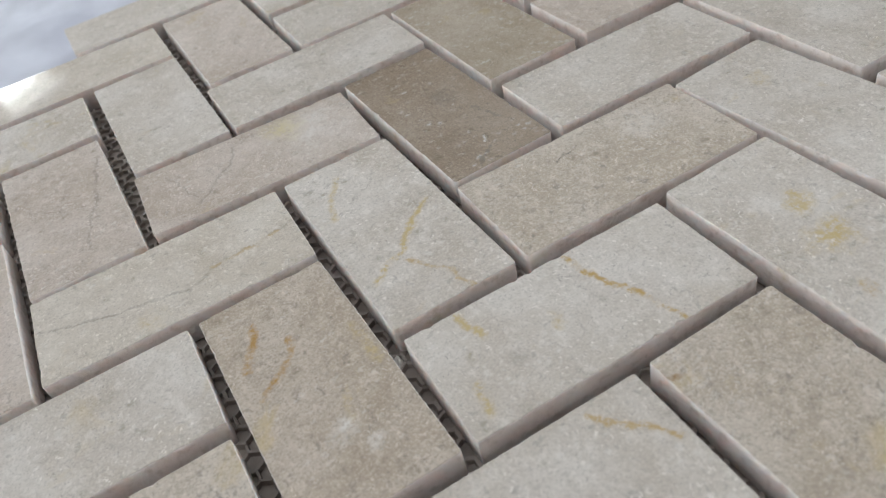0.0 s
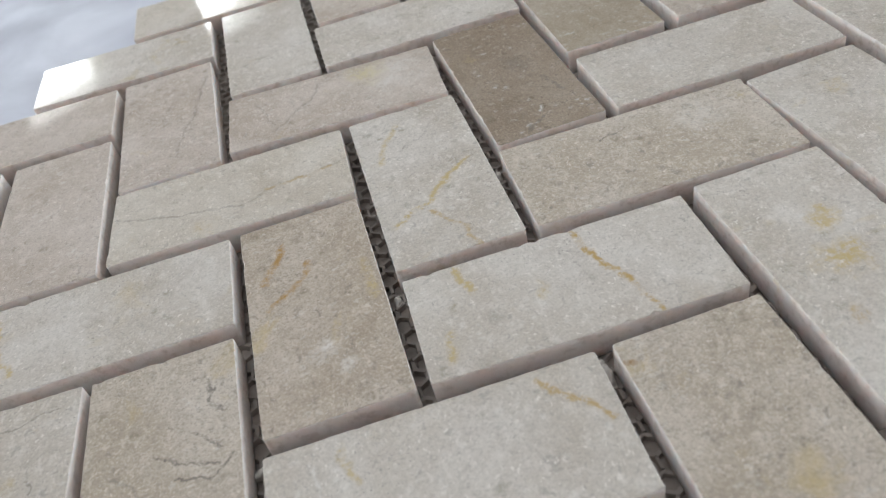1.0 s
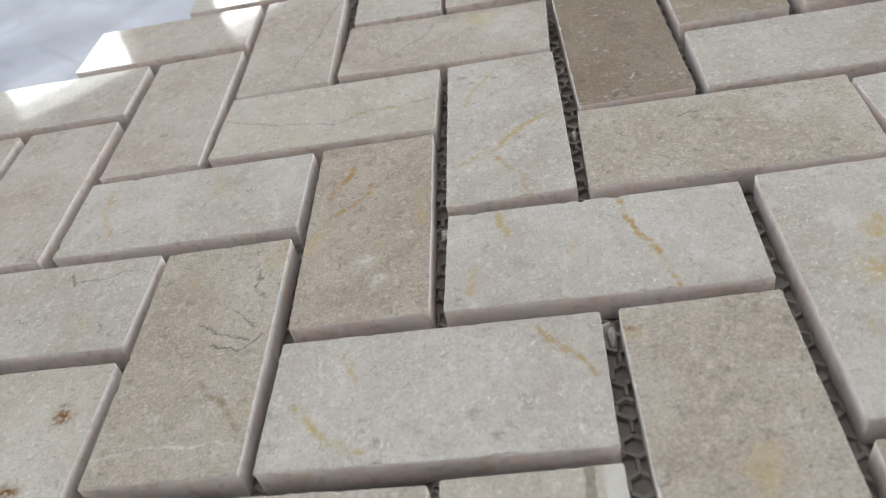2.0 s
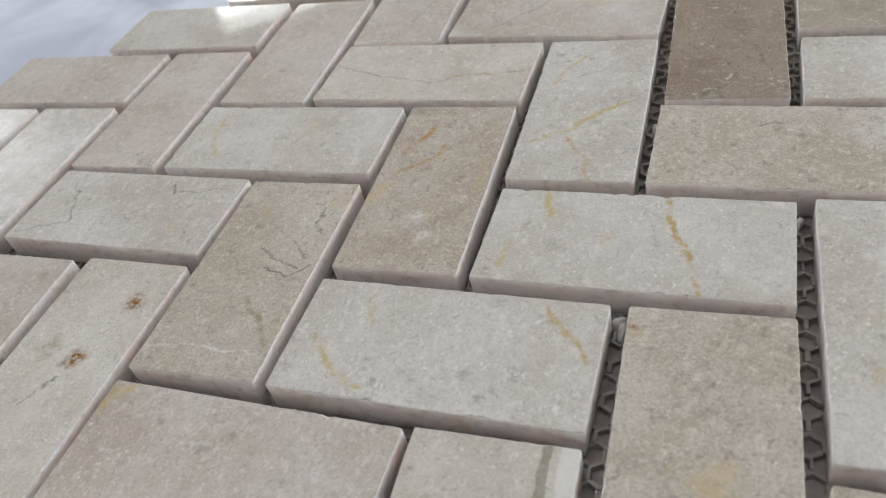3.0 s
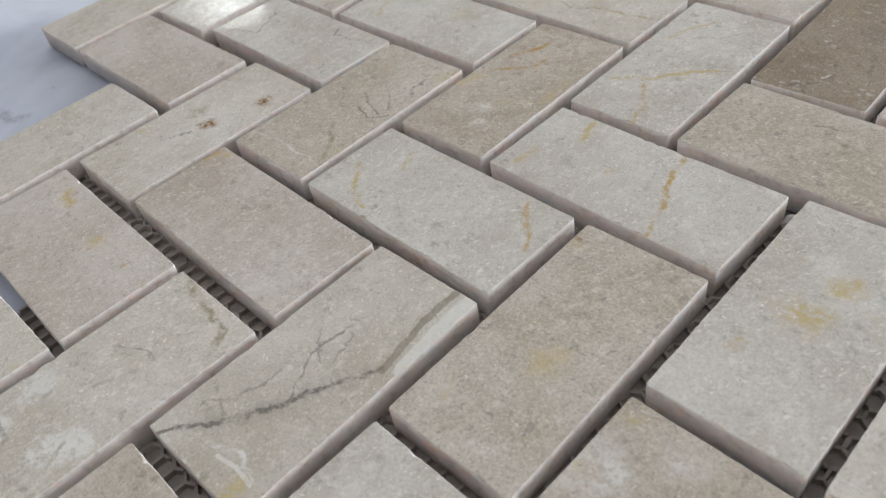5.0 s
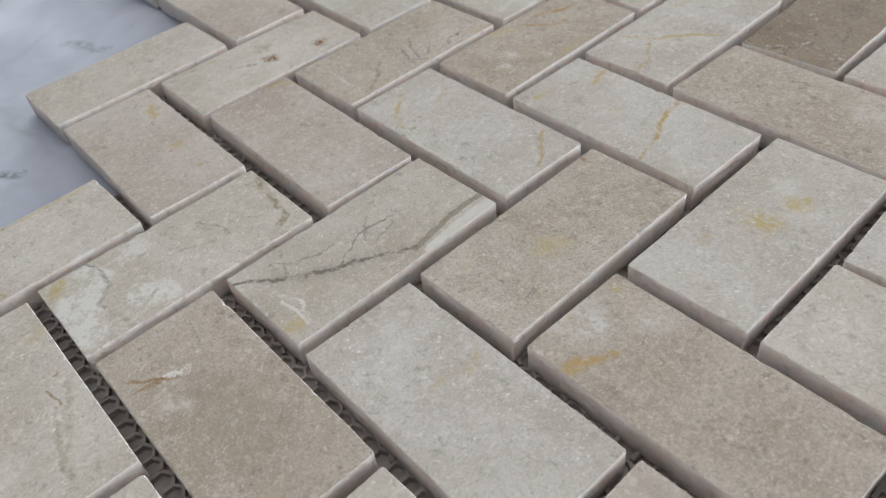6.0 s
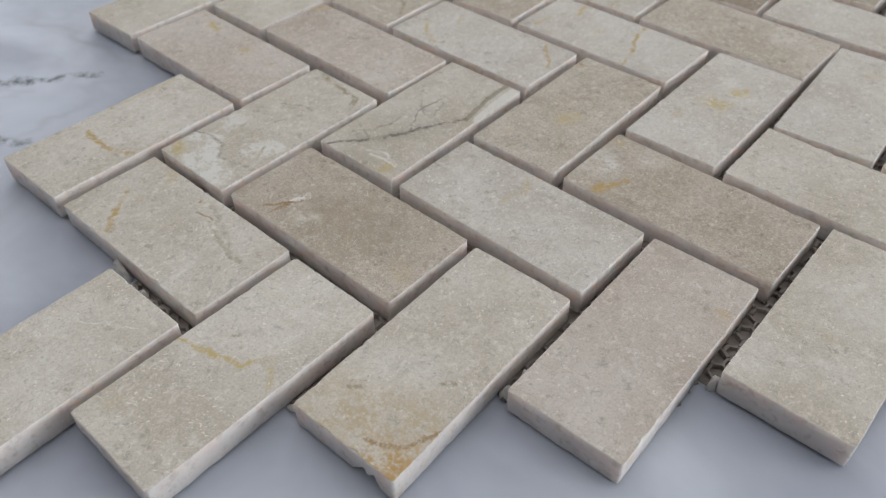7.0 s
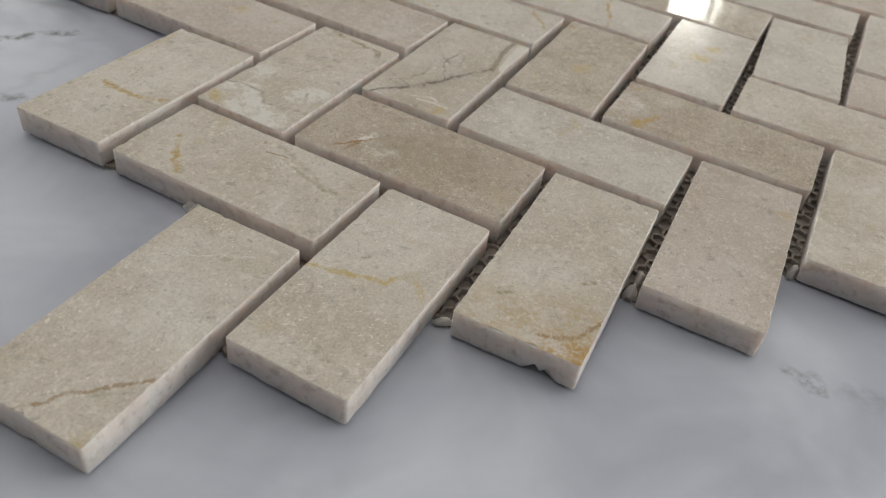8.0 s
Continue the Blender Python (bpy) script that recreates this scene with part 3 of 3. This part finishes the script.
lay("V", 0, 2, "w", shift=(0.010, 0.033, -0.012, -0.002, -0.001), features=(((0.22, 0.10, 0.025), 0.12, 1.0, ((0.20, 0.555),)), ((0.22, 0.10, 0.025), 0.12, 1.0, ((0.10, 0.06),)), (OLIVE, 0.1, 0.7, ((-0.2, 0.12),)), (INK, 0.022, 0.7, ((-0.08, -0.31), (-0.02, -0.21), (0.07, -0.13),)), (GOLD, 0.06, 0.7, ((-0.34, -0.33),)),))
lay("V", 1, 2, "t", shift=(-0.006, 0.005, 0.004, 0.014, -0.015), features=((PALE, 0.018, 0.8, ((-0.48, -0.76), (0.0, -0.7), (0.4, -0.74))), (GREY, 0.018, 0.6, ((-0.3, 0.2), (-0.05, -0.15))), (OLIVE, 0.055, 0.9, ((0.08, -0.29), (0.29, -0.49), (0.44, -0.7),)), (INK, 0.022, 0.85, ((0.07, 0.0), (0.28, -0.06), (0.41, 0.03),)), (INK, 0.02, 0.8, ((-0.06, 0.2), (0.13, 0.08), (0.32, 0.01),)), (INK, 0.024, 0.8, ((0.28, 0.64), (0.31, 0.5), (0.35, 0.38),)), (INK, 0.018, 0.7, ((0.02, 0.39), (0.21, 0.26), (0.36, 0.12),)),))
lay("H", 1, 2, "g", shift=(0.022, 0.039, -0.026, 0.004, -0.014), features=((INK, 0.020, 0.8, ((-0.73, 0.25), (-0.55, 0.0), (-0.45, -0.2))), (GREY, 0.018, 0.7, ((-0.45, -0.2), (-0.82, -0.34))), (INK, 0.03, 0.7, ((0.30, 0.30), (0.36, 0.18))), (GREY, 0.018, 0.8, ((0.36, 0.22), (0.6, 0.25), (0.8, 0.3))), (INK, 0.02, 0.6, ((0.7, -0.1), (0.72, -0.3))), (INK, 0.015, 0.6, ((0.0, -0.05), (0.15, -0.15))),))
lay("H", 1, 1, "p", shift=(-0.007, 0.021, -0.023, 0.031, -0.011), features=((GOLD, 0.10, 0.6, ((-0.93, 0.25), (-0.8, 0.44))), (PALE, 0.5, 0.35, ((0.6, -0.1),)), (SMOKE, 0.06, 0.5, ((-0.1, 0.1),)),(AMBER, 0.07, 0.7, ((-0.97, 0.17), (-0.94, 0.36),)),))
lay("H", 2, 2, "g", shift=(0.008, 0.008, -0.009, 0.015, 0.000), features=((GOLD, 0.050, 0.7, ((-0.75, 0.3), (-0.70, 0.05), (-0.57, -0.26))),))
lay("V", 1, 1, "s", shift=(-0.009, 0.025, 0.009, 0.007, -0.013), features=((SMOKE, 0.13, 0.55, ((-0.2, -0.72), (0.08, -0.3), (0.30, 0.1))), (INK, 0.055, 0.95, ((-0.38, -0.93), (-0.1, -0.61), (0.08, -0.3), (0.18, -0.13))), (INK, 0.05, 0.9, ((0.18, -0.13), (0.30, 0.1), (0.36, 0.21))), (GREY, 0.026, 0.9, ((0.1, -0.3), (0.0, -0.1), (-0.1, 0.08), (-0.05, 0.3))), (GREY, 0.02, 0.8, ((-0.34, -0.6), (-0.2, -0.5), (-0.16, -0.2))), (OLIVE, 0.06, 0.5, ((0.33, 0.18), (0.27, 0.6), (0.27, 0.92))), (SEAM, 0.045, 0.65, ((0.36, 0.2), (0.29, 0.6), (0.285, 0.95))), (BAND, 0.115, 0.75, ((0.47, 0.28), (0.43, 0.6), (0.42, 0.98))), (GREY, 0.018, 0.8, ((-0.30, 0.3), (-0.12, 0.1), (0.05, 0.0))), (GREY, 0.016, 0.7, ((-0.28, -0.55), (-0.12, -0.62))), (PALE, 0.03, 0.95, ((-0.06, -0.76), (0.15, -0.7), (0.32, -0.75))), (GOLD, 0.13, 0.7, ((0.27, -0.85),)), (GREY, 0.02, 0.6, ((0.2, -0.1), (0.0, 0.25))),(BAND, 0.022, 0.8, ((0.05, -0.77), (0.2, -0.75), (0.34, -0.77),)), (GOLD, 0.05, 0.8, ((0.29, -0.8),)),), chips=4)
lay("V", 0, 1, "w", shift=(0.005, -0.010, -0.007, 0.007, -0.009), features=((MILK, 0.30, 0.9, ((-0.28, -0.62), (-0.05, -0.78), (0.22, -0.86))), (MILK, 0.20, 0.85, ((0.18, -0.42), (0.3, -0.25))), (MILK, 0.14, 0.7, ((-0.3, -0.2),)), (SMOKE, 0.03, 0.8, ((-0.4, -0.5), (-0.1, -0.52), (0.05, -0.66), (0.35, -0.6))), (GOLD, 0.12, 0.9, ((-0.36, -0.84),)), (GREY, 0.016, 0.8, ((-0.2, 0.28), (0.0, 0.4), (0.12, 0.36))), (INK, 0.03, 0.9, ((-0.44, -0.55), (-0.38, -0.52))), (OLIVE, 0.035, 0.6, ((0.28, -0.45), (0.22, -0.3))),(OLIVE, 0.055, 0.9, ((-0.34, 0.91), (-0.04, 0.85), (0.28, 0.81), (0.36, 0.68),)),), chips=6, broken=(0.12, -0.95, 0.11))
lay("H", 0, 1, "p", shift=(0.007, -0.002, -0.021, 0.003, 0.004), features=((GOLD, 0.1, 0.9, ((-0.51, 0.27),)), (RUST, 0.03, 0.8, ((0.24, 0.09),)), (AMBER, 0.05, 0.7, ((0.6, 0.16),)), (GOLD, 0.07, 0.8, ((0.93, 0.2),)), (GOLD, 0.1, 0.8, ((-0.61, 0.33), (-0.43, 0.26),)), (GOLD, 0.13, 0.7, ((0.19, 0.2),)), (RUST, 0.035, 0.8, ((-0.82, 0.4),)),))
lay("V", -1, 1, "w", shift=(0.012, 0.003, 0.015, -0.008, 0.008), features=((AMBER, 0.06, 0.9, ((-0.2, -0.22), (0.21, -0.25), (0.4, -0.19),)), (GOLD, 0.05, 0.6, ((-0.45, 0.08), (-0.39, 0.44), (-0.36, 0.82),)),))
lay("H", 0, 0, "w", shift=(0.030, 0.012, -0.004, -0.010, 0.002), features=((AMBER, 0.050, 0.9, ((-0.66, 0.0), (-0.55, -0.12), (-0.45, -0.25), (-0.36, -0.36))), (OLIVE, 0.045, 0.45, ((0.0, 0.37), (0.28, 0.27), (0.5, 0.2), (0.75, 0.1))), (RUST, 0.03, 0.7, ((-0.1, 0.36),)), (GOLD, 0.10, 0.5, ((-0.6, 0.38),)),(AMBER, 0.05, 0.6, ((-0.54, -0.14), (-0.45, -0.25), (-0.37, -0.37),)), (RUST, 0.03, 0.8, ((-0.03, 0.24), (0.17, 0.26),)), (OLIVE, 0.04, 0.6, ((0.17, 0.21), (0.45, 0.15), (0.76, 0.1),)),))
lay("H", 1, 0, "b", shift=(-0.003, 0.015, -0.007, -0.002, 0.007), features=((RUST, 0.035, 0.85, ((-0.62, -0.38), (-0.51, -0.22), (-0.40, -0.05))), (MILK, 0.06, 0.95, ((-0.46, -0.03),)), ((0.32, 0.265, 0.205), 0.5, 0.4, ((-0.1, 0.0), (0.3, 0.05))), ((0.32, 0.265, 0.205), 0.4, 0.35, ((0.55, 0.15),)), (PALE, 0.12, 0.5, ((-0.2, -0.25),)), (GREY, 0.02, 0.5, ((-0.75, 0.2), (-0.55, 0.1))),(RUST, 0.045, 0.9, ((-0.52, -0.35), (-0.48, -0.24), (-0.47, -0.09),)), (MILK, 0.05, 1.0, ((-0.49, -0.09),)), (RUST, 0.04, 0.6, ((0.87, 0.06),)),))
lay("H", 2, 0, "g", shift=(0.003, 0.010, -0.016, -0.002, -0.002), features=((GOLD, 0.05, 0.4, ((-0.1, 0.3), (-0.15, 0.0))),(GOLD, 0.07, 0.6, ((-0.18, 0.36), (-0.07, 0.18),)),))
lay("H", 3, 0, "b", shift=(0.006, 0.013, -0.014, 0.009, -0.009), features=((PALE, 0.32, 0.75, ((-0.82, -0.05),)), (PALE, 0.2, 0.5, ((-0.5, 0.3),)), (AMBER, 0.055, 0.9, ((-0.68, -0.40), (-0.55, -0.2), (-0.5, -0.1))), (GOLD, 0.08, 0.5, ((-0.85, 0.3),)),(AMBER, 0.055, 1.0, ((-0.64, -0.42), (-0.58, -0.31), (-0.53, -0.18),)), (GOLD, 0.06, 0.7, ((-0.88, -0.07),)),))
lay("V", -1, 0, "w", shift=(0.025, -0.012, 0.014, -0.003, 0.004), features=((RUST, 0.035, 0.8, ((-0.05, -0.95), (0.06, -0.78), (0.2, -0.62), (0.44, -0.40))), (OLIVE, 0.10, 0.5, ((0.25, -0.62),)), (GOLD, 0.08, 0.95, ((0.40, -0.93),)), (MILK, 0.014, 0.8, ((-0.2, 0.5), (0.1, 0.62), (0.25, 0.75))),))
lay("V", 0, 0, "w", shift=(-0.011, -0.015, 0.001, -0.010, 0.005), features=((GOLD, 0.045, 0.9, ((-0.43, -0.12), (-0.25, -0.08), (-0.12, -0.07), (0.08, -0.01), (0.24, 0.18))), (GOLD, 0.05, 0.7, ((0.24, 0.18), (0.36, 0.0))),))
lay("V", 1, 0, "w", shift=(0.002, -0.009, 0.023, 0.000, 0.012), features=(((0.47, 0.37, 0.24), 0.75, 0.75, ((-0.1, -0.85), (0.3, -0.7))), (RUST, 0.045, 0.8, ((0.1, -0.85), (0.32, -0.74), (0.44, -0.5))), ((0.46, 0.29, 0.12), 0.26, 0.85, ((0.34, -0.90),)), (OLIVE, 0.055, 0.9, ((0.20, -0.23), (0.25, -0.19))), (OLIVE, 0.02, 0.7, ((-0.28, -0.62), (-0.22, -0.55))),), chips=6, broken=(0.20, -0.94, 0.12))
lay("V", 2, 0, "p", shift=(-0.021, -0.011, 0.017, -0.010, 0.020), features=((AMBER, 0.09, 0.6, ((0.37, 0.53),)), (PALE, 0.3, 0.35, ((0.1, -0.3),)),))
lay("V", 3, 0, "w", shift=(-0.006, 0.015, -0.004, 0.001, 0.004), features=((PALE, 0.4, 0.4, ((0.0, 0.2),)),))
lay("H", 4, 0, "w", shift=(0.003, 0.002, -0.004, -0.000, 0.002))
lay("V", 4, 1, "g", shift=(-0.011, -0.043, 0.047, 0.006, -0.007), features=((GOLD, 0.10, 0.4, ((0.0, 0.5),)),))
lay("H", 5, 1, "g", shift=(-0.014, -0.047, -0.008, 0.006, -0.015))
lay("V", 5, 1, "g")
lay("H", 4, 1, "t", shift=(0.002, -0.019, -0.024, 0.019, 0.022), features=((INK, 0.022, 0.7, ((-0.24, 0.22), (-0.05, 0.3))), (PALE, 0.25, 0.4, ((0.5, 0.2),)), (GOLD, 0.08, 0.4, ((0.85, 0.3),)),), chips=4)
lay("V", 4, 2, "d", shift=(-0.010, -0.003, 0.021, -0.004, 0.017), features=((INK, 0.03, 0.6, ((-0.17, -0.9), (0.0, -0.75))), (PALE, 0.02, 0.7, ((0.02, -0.68), (0.05, -0.6))), (INK, 0.04, 0.5, ((0.3, -0.5), (0.2, -0.2))), (INK, 0.2, 0.35, ((0.1, 0.1),)),))
lay("V", 5, 2, "o", shift=(-0.027, -0.010, 0.005, 0.007, 0.002))
lay("H", 5, 2, "g", shift=(-0.021, 0.022, -0.001, 0.029, -0.005))
lay("V", 4, 3, "g", shift=(0.012, 0.018, 0.006, -0.004, -0.004))
lay("V", 5, 3, "p", shift=(0.006, 0.013, 0.007, 0.001, -0.002))
lay("V", 2, 3, "p", shift=(0.018, -0.026, 0.006, -0.004, 0.004))
lay("H", 6, 1, "p")
lay("V", 6, 2, "p")
lay("V", -1, 2, "w")
lay("H", 0, 2, "p", features=((RUST, 0.05, 0.5, ((0.3, 0.2),)),))
lay("H", 4, 3, "g")
lay("H", 5, 3, "w")
lay("V", 1, 3, "p")
lay("H", 3, 3, "p")
for j in range(4):
    for i in range(-1, 9):
        for kind in "VH":
            if (kind, i, j) not in laid and not (kind == "H" and i < 0):
                lay(kind, i, j)


def within(x, y):
    """Whether a place lies inside the sheet, clear of its rim."""
    return all((math.floor(x / G + a), math.floor(y / G + b)) in CELLS for a in (-0.1, 0.1) for b in (-0.1, 0.1))


def backing_net():
    """The glued fibre net under the tiles: six-sided meshes, kept where a joint or an edge lets them show."""
    cell, thick = 0.0019, 0.00040
    rnd = random.Random(5)
    dx, dy = cell * math.sqrt(3), cell * 1.5
    verts, faces = [], []
    rects = np.array(RECTS)

    def shows(x, y):
        c, s = np.cos(rects[:, 4]), np.sin(rects[:, 4])
        ux, uy = x - rects[:, 0], y - rects[:, 1]
        lx, ly = np.abs(c * ux + s * uy) - rects[:, 2], np.abs(-s * ux + c * uy) - rects[:, 3]
        d = np.maximum(lx, ly)
        near = np.sort(d)
        return near[0] > -0.003 and near[0] + near[1] < 0.0065 and within(x, y)

    def strand(a, b):
        if not shows((a[0] + b[0]) / 2, (a[1] + b[1]) / 2):
            return
        ux, uy = b[0] - a[0], b[1] - a[1]
        n = math.hypot(ux, uy)
        px, py = -uy / n * thick * rnd.uniform(0.7, 1.5), ux / n * thick * rnd.uniform(0.7, 1.5)
        s = len(verts)
        z = rnd.uniform(0.0007, 0.0011)
        for x, y in (a, b):
            verts.extend(((x - px, y - py, 0.00015), (x - px * 0.6, y - py * 0.6, z), (x + px * 0.6, y + py * 0.6, z), (x + px, y + py, 0.00015)))
        for k in range(3):
            faces.append((s + k, s + k + 1, s + k + 5, s + k + 4))
        faces.extend(((s + 3, s, s + 4, s + 7), (s, s + 1, s + 2, s + 3), (s + 7, s + 6, s + 5, s + 4)))

    def knot(c, r):
        x0, y0 = -0.19 + c * dx + (r % 2) * dx / 2, -0.05 + r * dy
        return x0 + 0.0006 * noise.noise((x0 * 500, y0 * 500, 0)), y0 + 0.0006 * noise.noise((x0 * 900, y0 * 900, 5))
    for r in range(int(0.48 / dy)):
        for c in range(int(0.46 / dx)):
            x, y = knot(c, r)
            ring = [(x + cell * 0.97 * math.cos(radians(30 + 60 * k)), y + cell * 0.97 * math.sin(radians(30 + 60 * k))) for k in range(6)]
            for k in (0, 1, 2):
                strand(ring[k], ring[k + 1])
    me = bpy.data.meshes.new("backing_net")
    me.from_pydata(verts, [], faces)
    me.materials.append(FIBRE)
    ob = new("backing_net", me)
    ob.parent = sheet
    return tagged(ob, "grey glued fibre net showing in the joints", kind="stuff")


def glue_film():
    """The brown film of resin that holds the net, seen at the bottom of the joints."""
    step = 0.0006
    gx, gy = np.meshgrid(np.arange(-0.19, 0.27, step), np.arange(-0.05, 0.43, step))
    best, second = np.full(gx.shape, 1.0), np.full(gx.shape, 1.0)
    for cx, cy, hw, hl, turn in RECTS:
        ux, uy = gx - cx, gy - cy
        d = np.maximum(np.abs(math.cos(turn) * ux + math.sin(turn) * uy) - hw, np.abs(-math.sin(turn) * ux + math.cos(turn) * uy) - hl)
        second = np.minimum(second, np.maximum(best, d))
        best = np.minimum(best, d)
    keep = (best > -0.0012) & (best + second < 0.0065)
    h = step / 2
    verts, faces = [], []
    for x, y in zip(gx[keep], gy[keep]):
        if not within(x, y):
            continue
        s = len(verts)
        verts.extend(((x - h, y - h, 0.0001), (x + h, y - h, 0.0001), (x + h, y + h, 0.0001), (x - h, y + h, 0.0001)))
        faces.append((s, s + 1, s + 2, s + 3))
    me = bpy.data.meshes.new("resin_film")
    me.from_pydata(verts, [], faces)
    me.materials.append(RESIN)
    ob = new("resin_film", me)
    ob.parent = sheet
    return tagged(ob, "dark brown resin film under the net", kind="stuff")


def glue_lump(x, y, turn, long, seed, tall=0.0009):
    """A dried white lump of glue squeezed up in a joint, with a drawn-out tail."""
    bm = bmesh.new()
    bmesh.ops.create_icosphere(bm, subdivisions=3, radius=1)
    for v in bm.verts:
        n = noise.noise(v.co * 1.6 + Vector((seed, 0, 0)))
        v.co *= 1 + 0.35 * n + 0.15 * noise.noise(v.co * 5 + Vector((0, seed, 0)))
        v.co.x *= long * (1 - 0.3 * v.co.z)
        v.co.y *= 0.0006 + 0.15 * (tall - 0.0009)
        v.co.z = max(v.co.z, -0.4) * tall
    bmesh.ops.transform(bm, matrix=pose(x * G, y * G, 0.0008, 0, 0, turn), verts=bm.verts[:])
    for f in bm.faces:
        f.smooth = True
    part("glue_lump", bm, GLUE, sheet, "dried white glue")


backing_net()
glue_film()
for at_x, at_y, turn, long, seed, tall in ((1.01, 5.90, 90, 0.0022, 1, 0.0012), (-1.02, 6.02, 20, 0.0018, 3, 0.0009), (-0.04, 1.03, 5, 0.0024, 4, 0.0022),
                                           (-0.13, 1.06, 0, 0.0018, 5, 0.0017), (3.01, 2.30, 90, 0.0014, 6, 0.0024), (0.98, 5.97, 40, 0.0016, 9, 0.0014),
                                           (3.0, 2.12, 20, 0.0013, 11, 0.0026), (2.0, 1.10, 30, 0.0018, 12, 0.0010), (4.02, 3.12, 60, 0.0014, 13, 0.0022),
                                           (1.01, 7.93, 90, 0.0016, 14, 0.0014), (0.0, 6.98, 80, 0.0014, 15, 0.0012), (1.99, 6.92, 70, 0.0018, 16, 0.0014),
                                           (0.70, 1.50, 0, 0.0012, 17, 0.0012), (0.30, 1.01, 0, 0.0014, 18, 0.0014)):
    glue_lump(at_x, at_y, turn, long, seed, tall)
